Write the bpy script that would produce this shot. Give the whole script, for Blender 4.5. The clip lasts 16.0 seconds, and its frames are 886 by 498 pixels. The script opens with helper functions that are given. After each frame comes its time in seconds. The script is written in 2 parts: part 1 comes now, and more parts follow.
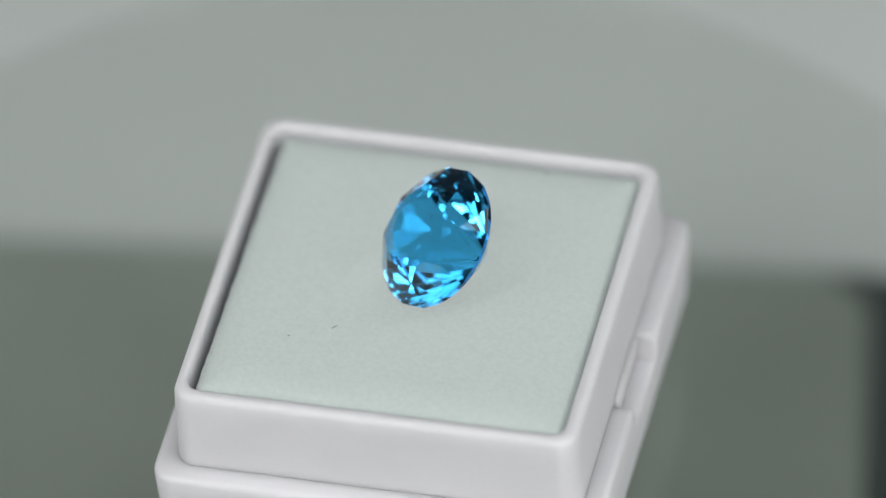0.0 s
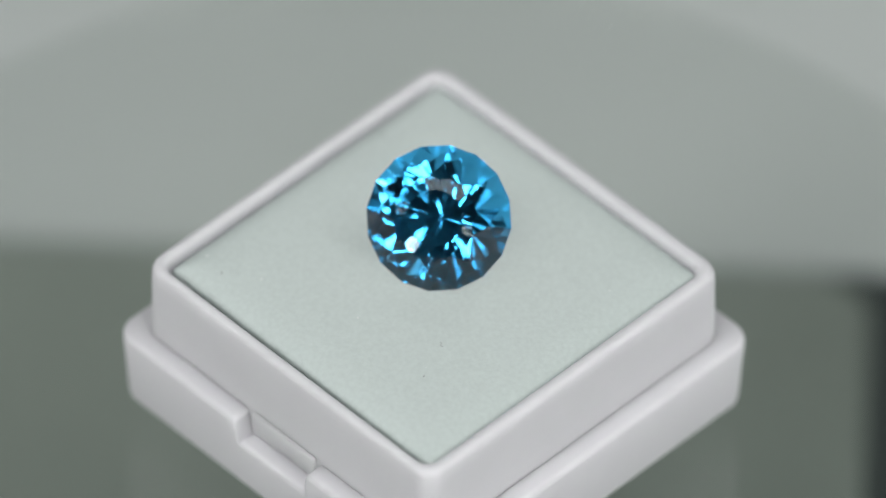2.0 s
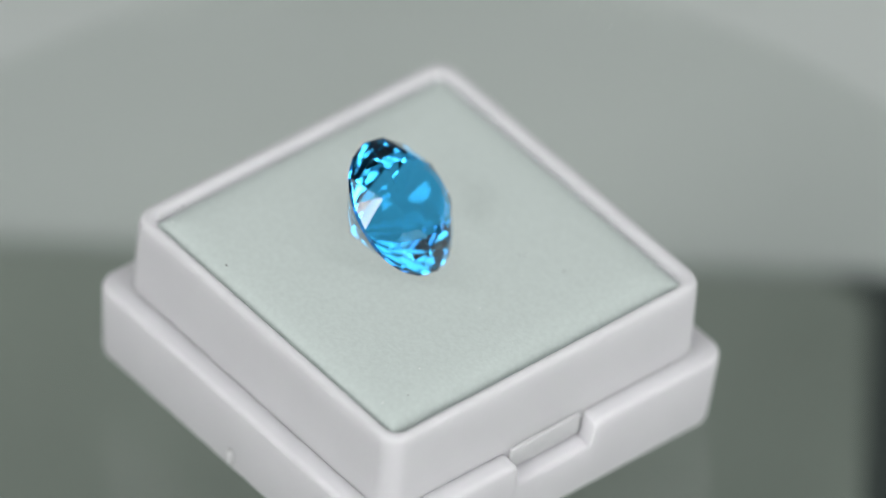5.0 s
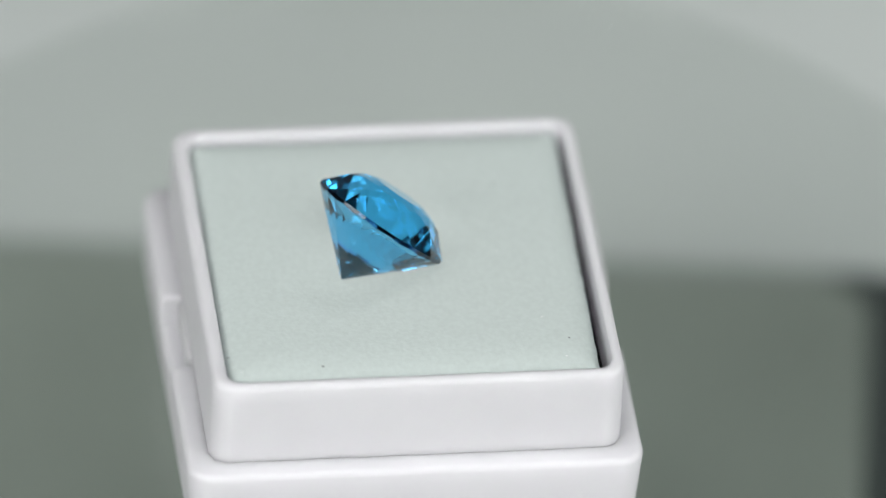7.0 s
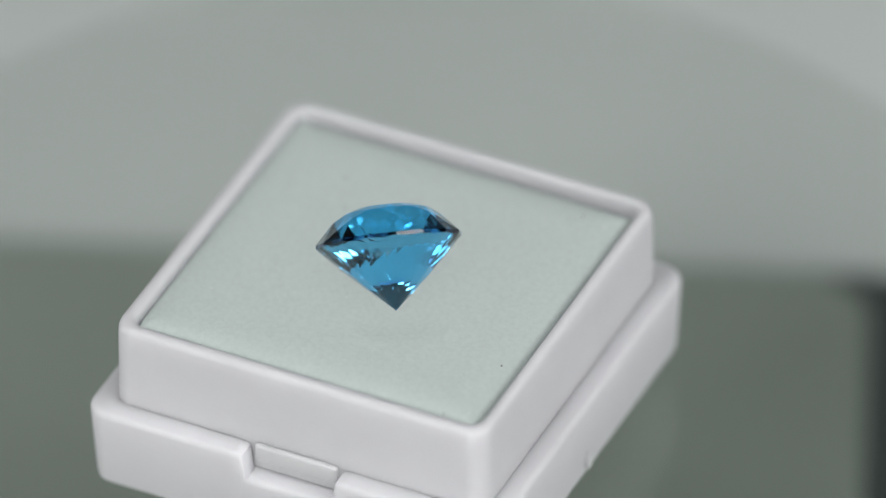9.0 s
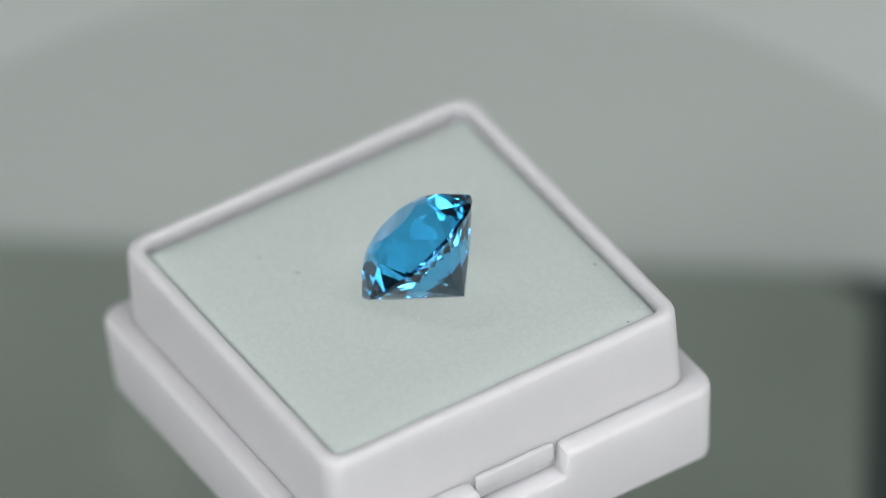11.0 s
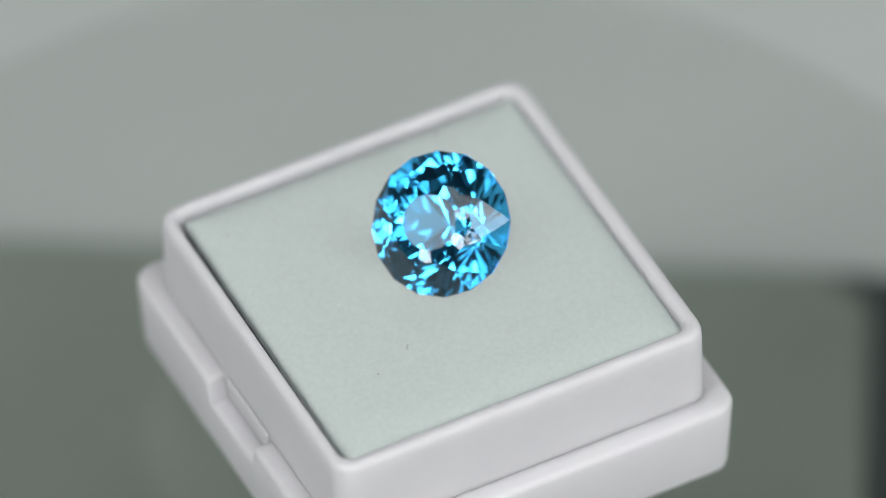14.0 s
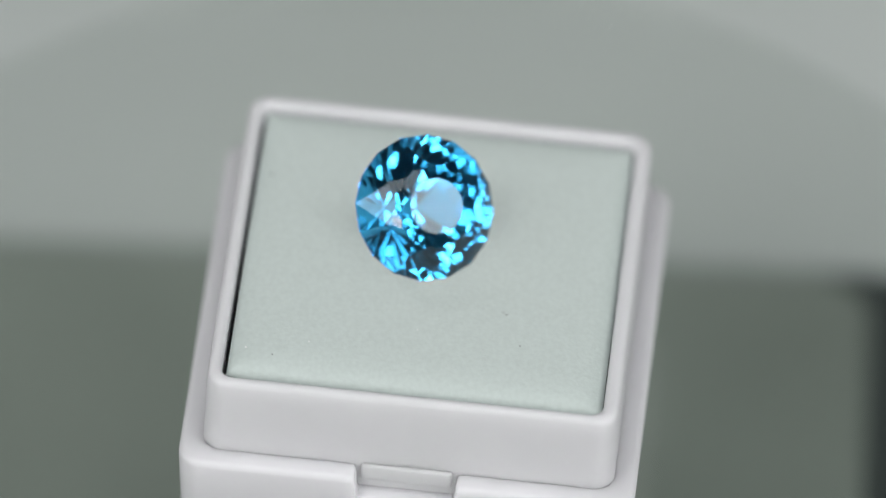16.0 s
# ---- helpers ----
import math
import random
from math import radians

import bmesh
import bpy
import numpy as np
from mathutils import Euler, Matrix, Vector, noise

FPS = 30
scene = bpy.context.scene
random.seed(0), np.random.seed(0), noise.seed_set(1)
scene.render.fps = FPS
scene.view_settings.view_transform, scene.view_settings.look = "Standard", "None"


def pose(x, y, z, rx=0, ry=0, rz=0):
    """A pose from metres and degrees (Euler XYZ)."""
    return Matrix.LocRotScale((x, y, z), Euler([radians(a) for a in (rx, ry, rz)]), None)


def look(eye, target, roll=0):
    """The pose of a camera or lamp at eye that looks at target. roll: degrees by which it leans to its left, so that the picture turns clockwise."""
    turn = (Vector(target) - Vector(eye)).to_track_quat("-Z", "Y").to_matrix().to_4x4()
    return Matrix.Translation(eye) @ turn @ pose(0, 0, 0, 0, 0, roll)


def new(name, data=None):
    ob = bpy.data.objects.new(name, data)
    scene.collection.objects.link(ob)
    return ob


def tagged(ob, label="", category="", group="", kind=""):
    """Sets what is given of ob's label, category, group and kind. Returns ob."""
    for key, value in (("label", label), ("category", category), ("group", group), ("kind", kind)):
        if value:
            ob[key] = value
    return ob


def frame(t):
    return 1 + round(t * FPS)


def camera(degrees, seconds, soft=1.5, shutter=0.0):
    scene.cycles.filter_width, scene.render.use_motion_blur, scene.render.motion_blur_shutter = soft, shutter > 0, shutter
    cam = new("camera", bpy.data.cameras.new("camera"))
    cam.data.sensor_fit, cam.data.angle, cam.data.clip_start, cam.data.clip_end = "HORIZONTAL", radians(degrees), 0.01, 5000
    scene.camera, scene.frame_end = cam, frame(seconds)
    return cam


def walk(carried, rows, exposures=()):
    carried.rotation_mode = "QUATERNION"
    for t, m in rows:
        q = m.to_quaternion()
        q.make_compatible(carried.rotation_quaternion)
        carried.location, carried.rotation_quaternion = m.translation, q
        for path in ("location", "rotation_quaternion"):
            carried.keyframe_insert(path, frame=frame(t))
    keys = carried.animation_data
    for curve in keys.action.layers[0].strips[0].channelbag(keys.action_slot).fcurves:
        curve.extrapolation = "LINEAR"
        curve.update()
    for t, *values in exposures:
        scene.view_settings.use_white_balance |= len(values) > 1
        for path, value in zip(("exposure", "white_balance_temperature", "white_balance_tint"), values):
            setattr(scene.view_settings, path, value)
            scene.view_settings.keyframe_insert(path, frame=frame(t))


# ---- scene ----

# ---- plan, in metres: z = 0 is the sweep, the turning axis is x = y = 0 ----
U = 0.015                      # half the width of the tray's rim
RIM = 0.0485                   # height of the tray's rim above the sweep
SPIN = 28.582                  # degrees a second, counter-clockwise from above
DISC = RIM - 0.01530           # top of the clear turning disc
BASE = 0.002                   # top of the drive housing

# ---- camera ----
cam = camera(4.4897, 16.0, soft=1.2)
EYE = Vector((0.0, -0.60740, 0.55613 + RIM))
WAY = Vector((0.0028588, 0.7383332, -0.6744300))
cam.data.dof.use_dof = True
cam.data.dof.focus_distance = 0.8175
cam.data.dof.aperture_fstop = 12.5
scene.cycles.caustics_refractive = False
still = look(EYE, EYE + WAY, 0.5994)
walk(cam, [(0.0, still), (16.0, still)],
     exposures=[(0.0, -0.12), (4.4, -0.12), (6.2, 0.11), (7.5, 0.11), (8.1, -0.11), (9.5, -0.11), (12.0, -0.11), (14.0, -0.12), (16.0, -0.14)])

# ---- light: a dim closed room, a soft panel over the table and unseen lamps before the turntable ----
world = bpy.data.worlds.new("room_light")
scene.world = world
world.use_nodes = True
world.node_tree.nodes["Background"].inputs["Color"].default_value = (0.95, 1.0, 0.97, 1)
world.node_tree.nodes["Background"].inputs["Strength"].default_value = 0.03


def area_lamp(name, m, width, depth, power, colour, shape="RECTANGLE"):
    data = bpy.data.lights.new(name, "AREA")
    data.shape, data.size, data.size_y, data.energy, data.color = shape, width, depth, power, colour
    lamp = new(name, data)
    lamp.matrix_world = m
    return lamp


PANEL, PANEL_SIZE = Vector((0.0, -0.08, 0.650)), (0.52, 0.34)
area_lamp("panel_light", look(PANEL, (0.0, PANEL.y, 0.0)), *PANEL_SIZE, 2.2 * math.pi * PANEL_SIZE[0] * PANEL_SIZE[1], (0.96, 1.0, 0.99))
# unseen round lamps and two square softboxes before the turntable: direction from the stone, width, brightness of the
# face
# some follow the stone's glints; the rest are added for sparkle and fill
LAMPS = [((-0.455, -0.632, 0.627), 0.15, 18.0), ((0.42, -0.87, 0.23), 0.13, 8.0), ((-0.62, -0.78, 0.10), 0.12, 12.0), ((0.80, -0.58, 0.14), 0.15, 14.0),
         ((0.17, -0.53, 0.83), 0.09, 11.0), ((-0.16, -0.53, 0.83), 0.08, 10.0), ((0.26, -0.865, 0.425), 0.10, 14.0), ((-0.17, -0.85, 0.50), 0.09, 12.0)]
# unseen softboxes, added to widen the glints and fill both sides
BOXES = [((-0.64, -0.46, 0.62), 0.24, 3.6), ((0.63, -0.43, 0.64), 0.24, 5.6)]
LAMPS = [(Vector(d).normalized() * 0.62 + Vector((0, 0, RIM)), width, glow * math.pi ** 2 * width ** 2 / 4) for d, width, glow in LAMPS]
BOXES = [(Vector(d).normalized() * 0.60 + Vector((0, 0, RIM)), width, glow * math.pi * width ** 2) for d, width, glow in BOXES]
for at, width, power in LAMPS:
    area_lamp("unseen_lamp_light", look(at, (0, 0, RIM)), width, width, power, (1.0, 0.985, 0.99), "DISK")
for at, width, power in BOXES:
    area_lamp("unseen_softbox_light", look(at, (0, 0, RIM)), width, width, power, (0.98, 0.99, 1.0))


# ---- materials ----
def material(name, colour, rough, metal=0.0):
    mat = bpy.data.materials.new(name)
    mat.use_nodes = True
    shader = mat.node_tree.nodes["Principled BSDF"]
    shader.inputs["Base Color"].default_value = (*colour, 1)
    shader.inputs["Roughness"].default_value = rough
    shader.inputs["Metallic"].default_value = metal
    return mat, mat.node_tree, shader


def vary(tree, shader, colour, scale, low, high, detail=4.0):
    """Mottles the base colour between two factors at one size of noise, in the thing's own space."""
    place = tree.nodes.new("ShaderNodeTexCoord")
    grain = tree.nodes.new("ShaderNodeTexNoise")
    grain.inputs["Scale"].default_value, grain.inputs["Detail"].default_value = scale, detail
    ramp = tree.nodes.new("ShaderNodeValToRGB")
    ramp.color_ramp.elements[0].position, ramp.color_ramp.elements[1].position = 0.3, 0.7
    ramp.color_ramp.elements[0].color = (*[c * low for c in colour], 1)
    ramp.color_ramp.elements[1].color = (*[c * high for c in colour], 1)
    tree.links.new(place.outputs["Object"], grain.inputs["Vector"])
    tree.links.new(grain.outputs["Fac"], ramp.inputs["Fac"])
    tree.links.new(ramp.outputs["Color"], shader.inputs["Base Color"])
    return place


def relief(tree, shader, place, scale, depth, strength, detail=3.0):
    grain = tree.nodes.new("ShaderNodeTexNoise")
    grain.inputs["Scale"].default_value, grain.inputs["Detail"].default_value = scale, detail
    bump = tree.nodes.new("ShaderNodeBump")
    bump.inputs["Distance"].default_value, bump.inputs["Strength"].default_value = depth, strength
    tree.links.new(place.outputs["Object"], grain.inputs["Vector"])
    tree.links.new(grain.outputs["Fac"], bump.inputs["Height"])
    tree.links.new(bump.outputs["Normal"], shader.inputs["Normal"])


def white_plastic():
    mat, tree, shader = material("white_plastic", (0.80, 0.79, 0.81), 0.55)
    place = vary(tree, shader, (0.645, 0.640, 0.660), 220, 0.975, 1.01)
    relief(tree, shader, place, 900, 0.00004, 0.25)
    shader.inputs["Specular IOR Level"].default_value = 0.3
    # milky: light spreads a little way inside
    shader.inputs["Subsurface Weight"].default_value = 0.85
    shader.inputs["Subsurface Radius"].default_value = (1.0, 0.95, 1.0)
    shader.inputs["Subsurface Scale"].default_value = 0.0022
    return mat


def foam():
    mat, tree, shader = material("white_foam", (0.68, 0.735, 0.70), 0.95)
    place = vary(tree, shader, (0.557, 0.620, 0.597), 2600, 0.95, 1.03, 5.0)
    relief(tree, shader, place, 3600, 0.00006, 0.45, 5.0)
    shader.inputs["Specular IOR Level"].default_value = 0.15
    return mat


def blue_gem(name, colour, inner):
    """Clear coloured stone; inner tints what is mirrored inside it, standing in for absorption."""
    mat, tree, shader = material(name, colour, 0.0)
    shader.inputs["Transmission Weight"].default_value = 1.0
    shader.inputs["IOR"].default_value = 1.68
    shader.inputs["Specular Tint"].default_value = (*inner, 1)
    return mat


def clear_disc():
    """Thin clear acrylic: it lets the ground through with a faint grey-green tint, and mirrors a little."""
    mat = bpy.data.materials.new("clear_acrylic")
    mat.use_nodes = True
    tree = mat.node_tree
    tree.nodes.remove(tree.nodes["Principled BSDF"])
    clear, gloss = tree.nodes.new("ShaderNodeBsdfTransparent"), tree.nodes.new("ShaderNodeBsdfGlossy")
    clear.inputs["Color"].default_value = (0.955, 0.965, 0.957, 1)
    gloss.inputs["Roughness"].default_value = 0.03
    mix = tree.nodes.new("ShaderNodeMixShader")
    mix.inputs["Fac"].default_value = 0.035
    tree.links.new(clear.outputs["BSDF"], mix.inputs[1])
    tree.links.new(gloss.outputs["BSDF"], mix.inputs[2])
    tree.links.new(mix.outputs["Shader"], tree.nodes["Material Output"].inputs["Surface"])
    return mat


def plain(name, colour, rough, scale, low, high):
    mat, tree, shader = material(name, colour, rough)
    vary(tree, shader, colour, scale, low, high)
    return mat


PLASTIC, FOAM, ACRYLIC = white_plastic(), foam(), clear_disc()
# light lost along its path is painted into the tints: deeper crown, paler point
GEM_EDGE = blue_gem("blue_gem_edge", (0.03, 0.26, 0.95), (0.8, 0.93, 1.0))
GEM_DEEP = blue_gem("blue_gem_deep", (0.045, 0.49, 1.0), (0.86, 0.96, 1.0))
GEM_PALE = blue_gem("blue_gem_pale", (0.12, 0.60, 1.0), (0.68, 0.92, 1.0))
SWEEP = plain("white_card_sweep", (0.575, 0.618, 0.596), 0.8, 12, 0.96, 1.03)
WALL = plain("grey_wall_paint", (0.62, 0.63, 0.63), 0.85, 3, 0.92, 1.05)
WOOD = plain("brown_table_wood", (0.16, 0.10, 0.06), 0.5, 14, 0.7, 1.2)
HOUSING = plain("grey_green_plastic", (0.258, 0.294, 0.260), 0.45, 60, 0.92, 1.06)
LIP = plain("dark_rubber", (0.055, 0.068, 0.064), 0.5, 80, 0.9, 1.1)
STEEL = material("brushed_steel", (0.5, 0.5, 0.5), 0.35, 1.0)[0]
BLACK_FOAM = plain("black_foam", (0.012, 0.012, 0.014), 0.95, 900, 0.8, 1.2)
BLACK = plain("black_lamp_shell", (0.03, 0.03, 0.03), 0.5, 40, 0.9, 1.1)
LINT = plain("grey_lint", (0.10, 0.10, 0.10), 0.9, 3000, 0.7, 1.3)
LINT_PALE = plain("pale_lint", (0.30, 0.31, 0.30), 0.9, 3000, 0.8, 1.2)
CHALK = plain("white_dust", (0.85, 0.86, 0.85), 0.9, 3000, 0.9, 1.0)


# ---- shapes ----
def part(name, bm, mat, parent=None, label="", smooth=35):
    bmesh.ops.recalc_face_normals(bm, faces=bm.faces)
    data = bpy.data.meshes.new(name)
    bm.to_mesh(data)
    bm.free()
    data.materials.append(mat)
    if smooth:
        data.polygons.foreach_set("use_smooth", [True] * len(data.polygons))
        data.set_sharp_from_angle(angle=radians(smooth))
    ob = new(name, data)
    ob.parent = parent
    return tagged(ob, label)


def rounded_square(hx, hy, r, n=8):
    """Points of a rounded rectangle about the origin, counter-clockwise."""
    out = []
    for k, (sx, sy) in enumerate(((1, 1), (-1, 1), (-1, -1), (1, -1))):
        for i in range(n + 1):
            a = math.pi / 2 * (k + i / n)
            out.append((sx * (hx - r) + r * math.cos(a), sy * (hy - r) + r * math.sin(a)))
    return out


def loft(bm, loops, close_first=True, close_last=True):
    rings = [[bm.verts.new(p) for p in loop] for loop in loops]
    for a, b in zip(rings, rings[1:]):
        for i in range(len(a)):
            j = (i + 1) % len(a)
            bm.faces.new((a[i], a[j], b[j], b[i]))
    if close_first:
        bm.faces.new(rings[0][::-1])
    if close_last:
        bm.faces.new(rings[-1])
    return rings


def square_loop(half, r, z, n=8):
    return [(x * U, y * U, z * U) for x, y in rounded_square(half, half, r, n)]


def block(bm, x0, x1, y0, y1, z0, z1, bevel=0.0):
    geo = bmesh.ops.create_cube(bm, size=1.0)
    for v in geo["verts"]:
        v.co = Vector(((x0 + x1) / 2 + v.co.x * (x1 - x0), (y0 + y1) / 2 + v.co.y * (y1 - y0), (z0 + z1) / 2 + v.co.z * (z1 - z0)))
    if bevel:
        edges = {e for v in geo["verts"] for e in v.link_edges}
        bmesh.ops.bevel(bm, geom=list(edges), offset=bevel, segments=3, affect="EDGES", profile=0.5)


# ---- the room, the table and the card on it ----
def room():
    x, y0, y1, z0, z1 = 1.7, -1.9, 1.5, -0.75, 1.75
    for name, a, b in (("floor", (-x, y0, z0 - 0.1), (x, y1, z0)), ("ceiling", (-x, y0, z1), (x, y1, z1 + 0.1)),
                       ("wall_west", (-x - 0.1, y0, z0), (-x, y1, z1)), ("wall_east", (x, y0, z0), (x + 0.1, y1, z1)),
                       ("wall_north", (-x, y1, z0), (x, y1 + 0.1, z1)), ("wall_south", (-x, y0 - 0.1, z0), (x, y0, z1))):
        bm = bmesh.new()
        block(bm, a[0], b[0], a[1], b[1], a[2], b[2])
        tagged(part(name, bm, WALL, smooth=0), "plain pale grey painted surface of a small room", name.split("_")[0], kind="structure")


def table():
    thing = new("table")
    tagged(thing, "brown wooden table under the white card", "table")
    bm = bmesh.new()
    block(bm, -0.80, 0.80, -0.85, 0.62, -0.033, -0.003, 0.003)
    part("tabletop", bm, WOOD, thing)
    for x in (-0.74, 0.74):
        for y in (-0.79, 0.56):
            bm = bmesh.new()
            block(bm, x - 0.03, x + 0.03, y - 0.03, y + 0.03, -0.75, -0.033, 0.002)
            part("leg", bm, WOOD, thing)
    bm = bmesh.new()
    block(bm, -0.78, 0.78, -0.83, 0.60, -0.003, 0.0, 0.0005)
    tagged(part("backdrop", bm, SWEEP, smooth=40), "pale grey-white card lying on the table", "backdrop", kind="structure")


# ---- the turntable ----
def drive_housing():
    thing = new("rotary_stand")
    tagged(thing, "grey-green plastic flat stand plate with rounded corners and dark edge", "stand")
    turn = radians(-2.7)
    thing.matrix_world = Matrix.Translation((-0.0105, -0.0155, 0.0)) @ Matrix.Rotation(turn, 4, "Z")
    bm = bmesh.new()
    def ring(hx, hy, r, z):
        return [(x, y, z) for x, y in rounded_square(hx, hy, r, 10)]
    hx, hy, r = 0.0560, 0.0690, 0.013
    loft(bm, [ring(hx, hy, r, 0.0), ring(hx, hy, r, BASE - 0.0014), ring(hx - 0.0004, hy - 0.0004, r, BASE - 0.001)])
    part("underplate", bm, LIP, thing, "dark rubbery lower plate")
    bm = bmesh.new()
    loft(bm, [ring(hx - 0.0124, hy - 0.0014, r * 0.4, BASE - 0.0010), ring(hx - 0.0124, hy - 0.0014, r * 0.4, BASE - 0.0003), ring(hx - 0.0127, hy - 0.0017, r * 0.4, BASE)])
    part("top_plate", bm, HOUSING, thing, "grey-green matte top plate")
    bm = bmesh.new()
    bmesh.ops.create_cone(bm, cap_ends=True, segments=40, radius1=0.006, radius2=0.006, depth=DISC - 0.0015 - BASE,
                          matrix=thing.matrix_world.inverted() @ Matrix.Translation((0, 0, (DISC - 0.0015 + BASE) / 2)))
    part("spindle", bm, STEEL, thing, "steel spindle")


def turning_disc():
    bm = bmesh.new()
    r, n = 0.0500, 128
    def ring(rad, z):
        return [(rad * math.cos(2 * math.pi * i / n), rad * math.sin(2 * math.pi * i / n), z) for i in range(n)]
    loft(bm, [ring(r - 0.0003, -0.0015), ring(r, -0.0013), ring(r, -0.0003), ring(r - 0.0003, 0.0)])
    disc = part("turntable_disc", bm, ACRYLIC, smooth=30)
    disc.visible_shadow = False
    tagged(disc, "round clear acrylic turntable disc carrying the gem box", "turntable disc")
    rng = random.Random(5)
    for i in range(16):
        a, d, s = rng.uniform(0, 6.28), rng.uniform(0.022, 0.045), rng.uniform(0.00005, 0.00011)
        bm = bmesh.new()
        bmesh.ops.create_icosphere(bm, subdivisions=1, radius=s)
        for v in bm.verts:
            v.co = Vector((v.co.x * rng.uniform(0.8, 2.2) + d * math.cos(a), v.co.y * rng.uniform(0.8, 1.6) + d * math.sin(a), v.co.z * 0.4 + s * 0.35))
        part("dust_speck", bm, LINT_PALE, disc, "", 0)
    return disc


# ---- the gem box ----
def gem_box():
    thing = new("gem_box")
    tagged(thing, "open white plastic gem display box with pale foam pad", "gem box")
    # tray: upper tier with a rounded lip, hollow inside
    bm = bmesh.new()
    outer = [(0.996, -0.60), (0.996, -0.445), (0.992, -0.10), (0.990, -0.035), (0.984, -0.014), (0.973, -0.003), (0.957, 0.0)]
    inner = [(0.940, -0.002), (0.927, -0.010), (0.920, -0.026), (0.917, -0.06), (0.915, -0.42)]
    def widened(loop, left, back):
        # the wall beside the gap is thinner, and the one behind a little
        out = []
        for x, y, z in loop:
            x -= left * U * max(0.0, min(1.0, (-x / U - 0.6) / 0.3))
            y += back * U * max(0.0, min(1.0, (y / U - 0.6) / 0.3))
            out.append((x, y, z))
        return out
    thin = (0.018, 0.022, 0.026, 0.028, 0.028)
    loft(bm, [widened(square_loop(h + 0.004, 0.10, z, 12), 0.007, 0.0) for h, z in outer]
         + [widened(square_loop(h, 0.075, z, 12), t, 0.012) for (h, z), t in zip(inner, thin)])
    part("tray", bm, PLASTIC, thing)

    # base: the wider lower tier, one wall all round, notched by a latch recess in the middle of two opposite sides
    low, half, r = -0.609, 1.102, 0.11
    bm = bmesh.new()
    notch = [(-0.30, 0.0), (-0.264, 0.003), (-0.250, 0.014), (-0.243, 0.040), (-0.236, 0.130), (-0.226, 0.147)]
    notch += [(-y, d) for y, d in notch[::-1]]
    path = []
    for k, (x, y) in enumerate(rounded_square(half, half, r, 10)):
        path.append((x, y, 0.0))
        if k == 21:
            path += [(-half, -ny, d) for ny, d in notch]
    path += [(half, ny, d) for ny, d in notch]
    rings = []
    for x, y, d in path:
        hub = Vector((max(r - half, min(half - r, x)), max(r - half, min(half - r, y))))
        n = (Vector((x, y)) - hub).normalized()
        core = Vector((max(-0.978, min(0.978, x)), max(-0.978, min(0.978, y))))
        top = -0.460 - d
        edge = Vector((x, y)) + n * 0.064 * (top - 0.036 - low)
        sect = [(core, -0.918), (Vector((x, y)) - n * 0.039, -0.919), (Vector((x, y)) - n * 0.022, -0.908), (Vector((x, y)) - n * 0.016, -0.880),
                (edge, top - 0.036), (edge - n * 0.0045, top - 0.017), (edge - n * 0.0155, top - 0.006), (edge - n * 0.0315, top - 0.002), (core, top)]
        rings.append([bm.verts.new((p.x * U, p.y * U, z * U)) for p, z in sect])
    for a, b in zip(rings, rings[1:] + rings[:1]):
        for i in range(9):
            j = (i + 1) % 9
            bm.faces.new((a[i], a[j], b[j], b[i]))
    part("base", bm, PLASTIC, thing)
    for side in (1, -1):
        bm = bmesh.new()
        x0, x1 = sorted((side * 0.985 * U, side * 1.024 * U))
        block(bm, x0, x1, -0.222 * U, 0.222 * U, -0.552 * U, -0.448 * U, 0.017 * U)
        part("latch_rib", bm, PLASTIC, thing)
    bm = bmesh.new()
    bmesh.ops.create_uvsphere(bm, u_segments=14, v_segments=8, radius=0.03 * U, matrix=Matrix.Translation((0.03 * U, 1.092 * U, -0.83 * U)) @ Matrix.Diagonal((1.0, 0.8, 1.9, 1)))
    part("moulding_nub", bm, PLASTIC, thing)

    # foam pad: pushed to one side, so that a dark gap shows along the other
    bm = bmesh.new()
    x0, x1, y0, y1 = -0.904, 0.911, -0.913, 0.906
    top = -0.017
    n = 60
    rng = random.Random(3)
    grid = {}
    for i in range(n + 1):
        for j in range(n + 1):
            slant = x0 + 0.016 * j / n
            x, y = slant + (x1 - slant) * i / n, y0 + (y1 - y0) * j / n
            edge = min(i, n - i, j, n - j)
            z = top - (0.042, 0.022, 0.012, 0.007, 0.004, 0.002, 0.001, 0.0, 0.0, 0.0)[min(edge, 9)]
            if edge == 0:
                x += rng.uniform(-0.004, 0.002) * (1 if i in (0, n) else 0)
            if edge:
                z += 0.0016 * noise.noise(Vector((x * 9, y * 9, 1)))
            # the stone's weight presses a shallow dent, along the line from its point to its girdle
            along = max(0.0, min(1.0, ((x + 0.12) * 0.41 + (y + 0.09) * 0.28) / (0.41 ** 2 + 0.28 ** 2)))
            off = math.hypot(x + 0.12 - 0.41 * along, y + 0.09 - 0.28 * along)
            z -= 0.0135 * max(0.0, 1 - (off / 0.24) ** 2)
            grid[i, j] = bm.verts.new((x * U, y * U, z * U))
    for i in range(n):
        for j in range(n):
            bm.faces.new((grid[i, j], grid[i + 1, j], grid[i + 1, j + 1], grid[i, j + 1]))
    border = [(i, 0) for i in range(n)] + [(n, j) for j in range(n)] + [(i, n) for i in range(n, 0, -1)] + [(0, j) for j in range(n, 0, -1)]
    foot = [bm.verts.new((grid[k].co.x, grid[k].co.y, -0.13 * U)) for k in border]
    for i in range(len(border)):
        j = (i + 1) % len(border)
        bm.faces.new((grid[border[i]], foot[i], foot[j], grid[border[j]]))
    bm.faces.new(foot[::-1])
    pad = part("foam_pad", bm, FOAM, thing, "pale greenish-white foam pad", 60)
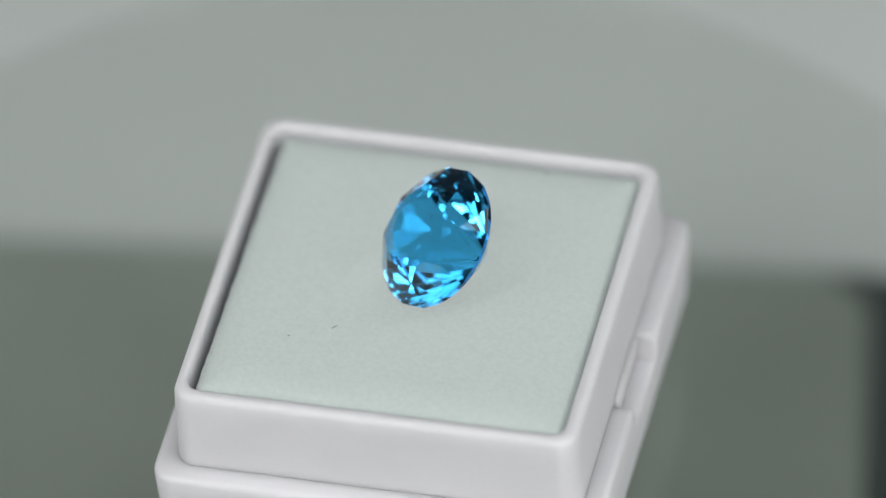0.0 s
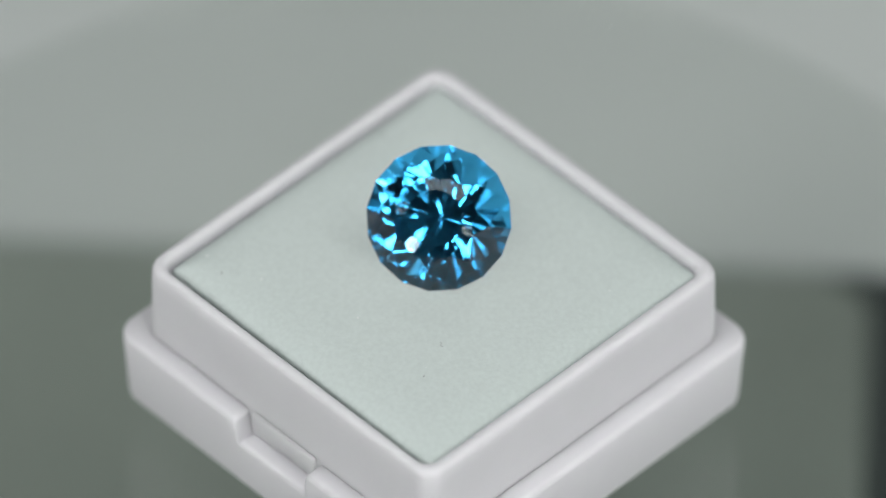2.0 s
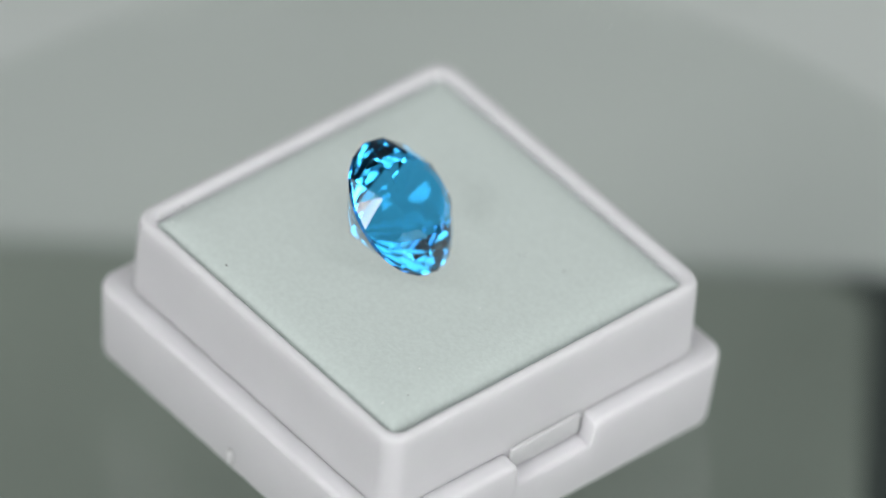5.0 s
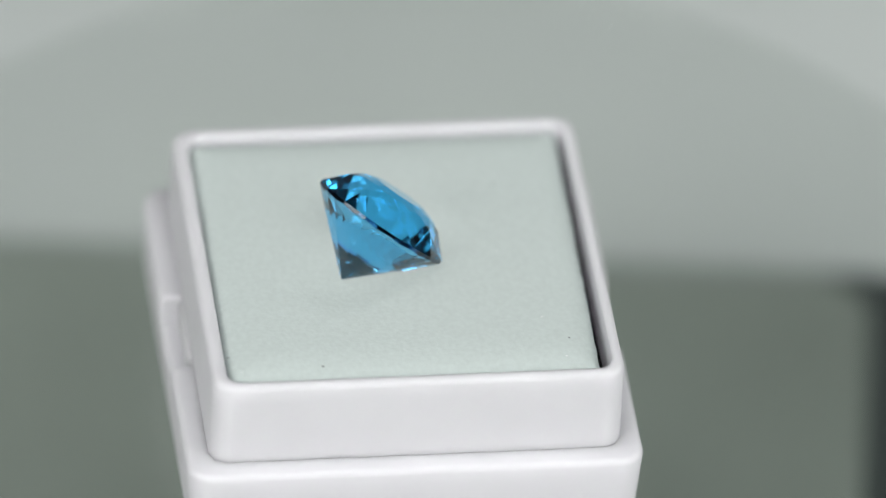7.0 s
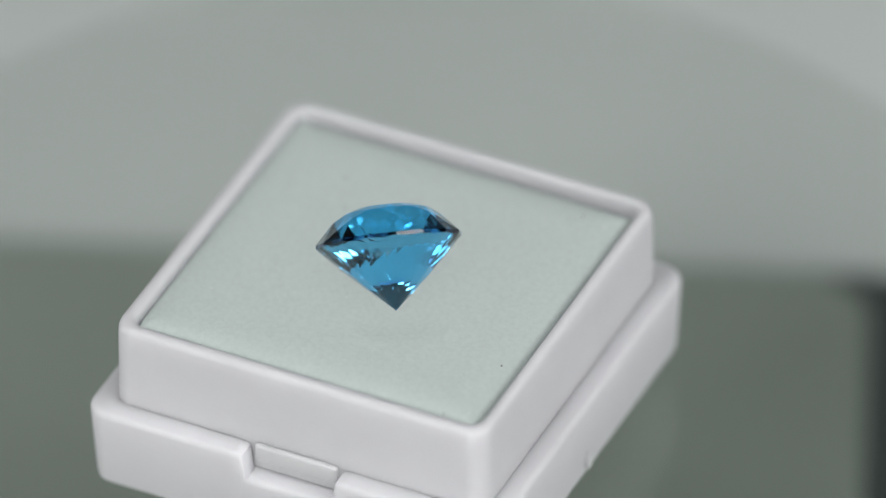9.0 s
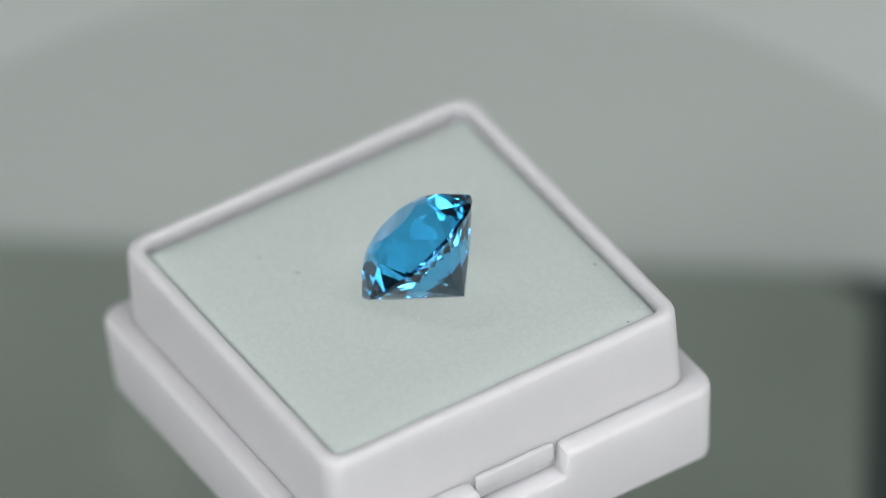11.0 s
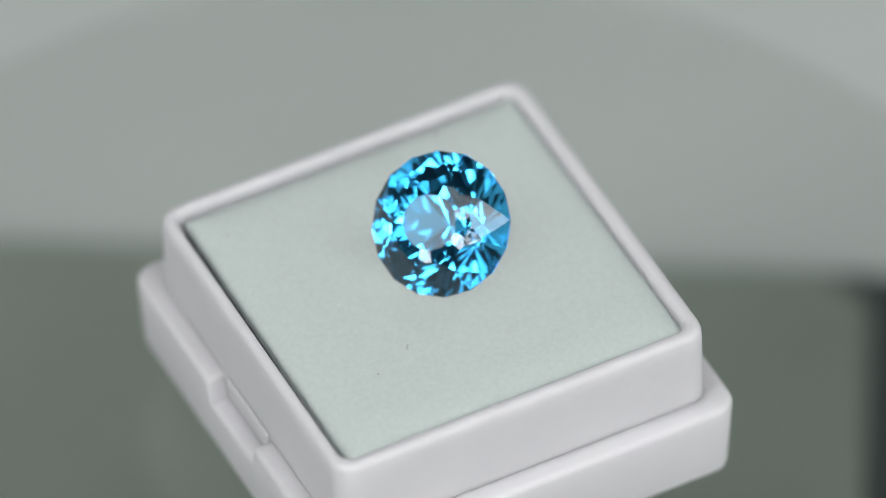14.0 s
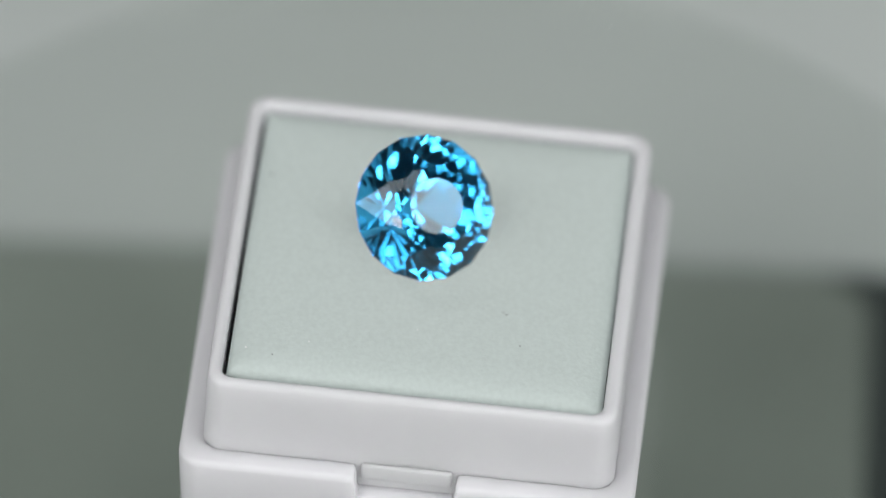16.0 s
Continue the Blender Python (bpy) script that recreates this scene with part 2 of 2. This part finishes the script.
    lint_and_dust(pad)
    bm = bmesh.new()
    block(bm, (x0 + 0.018) * U, (x1 - 0.002) * U, y0 * U, 0.924 * U, -0.419 * U, -0.131 * U)
    block(bm, -0.941 * U, (x0 + 0.017) * U, y0 * U, 0.924 * U, -0.419 * U, -0.23 * U)
    part("black_backing", bm, BLACK_FOAM, thing, "black foam underside of the pad")
    return thing


def lint_and_dust(pad):
    rng = random.Random(11)
    zt = -0.0165 * U
    fibres = [(-0.335, -0.415, 0.024, 1.2)]
    for x, y, s, turn in fibres:
        bm = bmesh.new()
        ring = []
        for k in range(9):
            a = turn + 0.8 * math.sin(k * 0.9)
            x += math.cos(a) * s / 4
            y += math.sin(a) * s / 4
            ring.append([bm.verts.new((x * U + 0.000012 * math.cos(b), y * U + 0.00002 * math.sin(b) * 0.6, zt + 0.00002 + 0.00002 * math.sin(b))) for b in (0, 2.1, 4.2)])
        for p, q in zip(ring, ring[1:]):
            for i in range(3):
                bm.faces.new((p[i], p[(i + 1) % 3], q[(i + 1) % 3], q[i]))
        part("lint", bm, LINT, pad, "thin grey lint fibre", 0)
    specks = [(0.452, 0.835, 0.0050, LINT), (-0.535, -0.48, 0.0035, LINT), (-0.762, 0.697, 0.0035, LINT), (0.90, 0.742, 0.004, LINT)]
    for i in range(14):
        specks.append((rng.uniform(-0.8, 0.85), rng.uniform(-0.86, 0.86), rng.uniform(0.0015, 0.0045), CHALK))
    for x, y, s, mat in specks:
        bm = bmesh.new()
        bmesh.ops.create_icosphere(bm, subdivisions=1, radius=s * U)
        for v in bm.verts:
            v.co = Vector((v.co.x * rng.uniform(0.8, 1.9) + x * U, v.co.y * rng.uniform(0.8, 1.5) + y * U, v.co.z * 0.5 + zt))
        part("dust_speck", bm, mat, pad, "", 0)


# ---- the gem: cut from a sixteen-sided prism, plane by plane ----
def gemstone():
    R, crown, table, depth, girdle = 0.005358, 0.002468, 0.002068, 0.005154, 0.00011
    bm = bmesh.new()
    n = 16
    lo = [bm.verts.new((R * math.cos(2 * math.pi * i / n), R * math.sin(2 * math.pi * i / n), -depth - 0.001)) for i in range(n)]
    hi = [bm.verts.new((v.co.x, v.co.y, crown)) for v in lo]
    for i in range(n):
        j = (i + 1) % n
        bm.faces.new((lo[i], lo[j], hi[j], hi[i]))
    bm.faces.new(lo[::-1])
    bm.faces.new(hi)

    def cut(tilt, azimuth, r, z):
        """One facet: its slope from the girdle's plane, its bearing, and a point (r, z) that it passes; up is the crown, down the pavilion."""
        s = 1 if tilt > 0 else -1
        t = radians(abs(tilt))
        normal = Vector((math.sin(t) * math.cos(azimuth), math.sin(t) * math.sin(azimuth), s * math.cos(t)))
        done = bmesh.ops.bisect_plane(bm, geom=bm.verts[:] + bm.edges[:] + bm.faces[:], dist=1e-8,
                                      plane_co=(r * math.cos(azimuth), r * math.sin(azimuth), z), plane_no=normal, clear_outer=True)
        rim = [g for g in done["geom_cut"] if isinstance(g, bmesh.types.BMEdge)]
        if len(rim) > 2:
            bmesh.ops.contextual_create(bm, geom=rim)

    off = random.Random(4).uniform  # each facet is ground by hand, a little off its slope
    step = 2 * math.pi / n
    flat = R * math.cos(step / 2)
    # crown: sixteen halves on the girdle, eight kites, eight stars between them, sixteen breaks round the table
    for i in range(n):
        cut(47.1 + off(-0.35, 0.35), (i + 0.5 + off(-0.02, 0.02)) * step, flat, girdle)
    for i in range(1, n, 2):
        cut(41.0 + off(-0.4, 0.4), (i + off(-0.02, 0.02)) * step, R * 0.999, girdle)
    for i in range(0, n, 2):
        cut(29.3 + off(-0.8, 0.8), (i + off(-0.04, 0.04)) * step, R * 0.74, R * 0.295)
    for i in range(n):
        cut(18.4 + off(-0.8, 0.8), (i + 0.5 + off(-0.05, 0.05)) * step, table * math.cos(step / 2), crown)
    pav = math.degrees(math.atan2(depth - girdle, R))
    for i in range(n):
        for half in (-0.26, 0.26):
            cut(-(pav + 1.9 + off(-0.3, 0.3)), (i + half + off(-0.02, 0.02)) * step, R * math.cos(half * step), -girdle)
    for i in range(n):
        cut(-(pav - 0.9 + off(-0.5, 0.5)), (i + off(-0.03, 0.03)) * step, 0.0, -depth)
    bmesh.ops.remove_doubles(bm, verts=bm.verts, dist=2e-6)
    bmesh.ops.recalc_face_normals(bm, faces=bm.faces)
    gem = new("gemstone")
    tagged(gem, "round faceted sky-blue gemstone lying tilted on foam pad", "gemstone")
    kinds = {"table_facet": [], "crown": [], "girdle": [], "pavilion": []}
    for f in bm.faces:
        f.normal_update()
        up = f.normal.z
        kinds["table_facet" if up > 0.995 else "crown" if up > 0.05 else "girdle" if up > -0.05 else "pavilion"].append([v.co.copy() for v in f.verts])
    for name, faces in kinds.items():
        data = bpy.data.meshes.new(name)
        points, loops, known = [], [], {}
        for corners in faces:
            loop = []
            for co in corners:
                key = (round(co.x, 7), round(co.y, 7), round(co.z, 7))
                if key not in known:
                    known[key] = len(points)
                    points.append(co)
                loop.append(known[key])
            loops.append(loop)
        data.from_pydata(points, [], loops)
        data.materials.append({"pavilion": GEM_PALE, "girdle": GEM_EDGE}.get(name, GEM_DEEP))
        facets = new(name, data)
        facets.parent = gem
        facets.visible_shadow = name == "table_facet"  # the clear stone lets most of the lamps' light through
    bm.free()
    return gem


# ---- shells for the unseen lamps ----
def lamp_shell(at, rad):
    thing = new("unseen_lamp")
    tagged(thing, "unseen small round black lamp head on a round stand", "lamp", "lamps before the turntable")
    m = look(at, (0, 0, RIM))
    bm = bmesh.new()
    n = 40
    def ring(r, z):
        return [m @ Vector((r * math.cos(2 * math.pi * i / n), r * math.sin(2 * math.pi * i / n), z)) for i in range(n)]
    loft(bm, [ring(rad, -0.012), ring(rad + 0.004, -0.012), ring(rad + 0.005, 0.01), ring(0.045, 0.05), ring(0.043, 0.048), ring(rad - 0.001, 0.009)], False, False)
    part("lamp_head", bm, BLACK, thing)
    bm = bmesh.new()
    foot = m @ Vector((0, 0, 0.047))
    bmesh.ops.create_cone(bm, cap_ends=True, segments=24, radius1=0.008, radius2=0.006, depth=foot.z, matrix=Matrix.Translation((foot.x, foot.y, foot.z / 2)))
    bmesh.ops.create_cone(bm, cap_ends=True, segments=40, radius1=0.06, radius2=0.055, depth=0.012, matrix=Matrix.Translation((foot.x, foot.y, 0.006)))
    part("stand", bm, BLACK, thing)


# hood and stand of one added, unseen softbox
def softbox(at, width):
    thing = new("softbox")
    tagged(thing, "unseen square black softbox on a round black stand, added for fill", "softbox", "softboxes beside the turntable")
    m = look(at, (0, 0, RIM))
    bm = bmesh.new()
    def ring(half, z):
        return [m @ Vector((x, y, z)) for x, y in rounded_square(half, half, 0.01, 4)]
    h = width / 2
    loft(bm, [ring(h + 0.002, -0.01), ring(h + 0.008, -0.01), ring(h + 0.008, 0.006), ring(0.05, 0.13), ring(0.046, 0.126), ring(h + 0.001, 0.005)], False, False)
    part("hood", bm, BLACK, thing)
    bm = bmesh.new()
    foot = m @ Vector((0, 0, 0.128))
    bmesh.ops.create_cone(bm, cap_ends=True, segments=24, radius1=0.010, radius2=0.008, depth=foot.z, matrix=Matrix.Translation((foot.x, foot.y, foot.z / 2)))
    bmesh.ops.create_cone(bm, cap_ends=True, segments=40, radius1=0.07, radius2=0.065, depth=0.012, matrix=Matrix.Translation((foot.x, foot.y, 0.006)))
    part("stand", bm, BLACK, thing)


room()
table()
drive_housing()
disc = turning_disc()
box = gem_box()
gem = gemstone()
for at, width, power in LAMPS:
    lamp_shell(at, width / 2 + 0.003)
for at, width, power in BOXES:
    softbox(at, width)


def light_panel():
    thing = new("light_panel")
    tagged(thing, "flat black light panel on two black posts", "light panel")
    x, y = PANEL_SIZE[0] / 2 + 0.004, PANEL_SIZE[1] / 2 + 0.004
    bm = bmesh.new()
    block(bm, -x, x, PANEL.y - y, PANEL.y + y, PANEL.z + 0.003, PANEL.z + 0.023, 0.002)
    part("housing", bm, BLACK, thing)
    for side in (-1, 1):
        bm = bmesh.new()
        bmesh.ops.create_cone(bm, cap_ends=True, segments=24, radius1=0.009, radius2=0.009, depth=PANEL.z + 0.02, matrix=Matrix.Translation((side * (x + 0.008), PANEL.y + y - 0.02, PANEL.z / 2 + 0.010)))
        bmesh.ops.create_cone(bm, cap_ends=True, segments=32, radius1=0.05, radius2=0.046, depth=0.012, matrix=Matrix.Translation((side * (x + 0.008), PANEL.y + y - 0.02, 0.006)))
        part("post", bm, BLACK, thing)


light_panel()


# ---- what moves ----
def motions():
    lean = Matrix(((1, 0, -0.059864, 0), (0, 1, -0.031914, 0), (0.059864, 0.031914, 1, 0), (0, 0, 0, 1)))
    lean = lean.to_quaternion().to_matrix().to_4x4()
    box_rest = lean @ pose(0.038855 * U, -0.110883 * U, 0, 0, 0, 32.240 - 45)
    up = Vector((math.cos(radians(42.072)) * math.cos(radians(-158.366)), math.cos(radians(42.072)) * math.sin(radians(-158.366)), math.sin(radians(42.072))))
    gem_rest = Matrix.Translation(Vector((0.123733, -0.081633, 0.234596)) * U) @ up.to_track_quat("Z", "Y").to_matrix().to_4x4() @ pose(0, 0, 0, 0, 0, GEM_TURN)
    turns = [(t, pose(0, 0, 0, 0, 0, SPIN * t)) for t in [i * 0.25 for i in range(65)]]
    walk(disc, [(t, Matrix.Translation((0, 0, DISC)) @ m) for t, m in turns])
    walk(box, [(t, Matrix.Translation((0, 0, RIM)) @ m @ box_rest) for t, m in turns])
    walk(gem, [(t, Matrix.Translation((0, 0, RIM)) @ m @ gem_rest) for t, m in turns])


GEM_TURN = 0.0
motions()
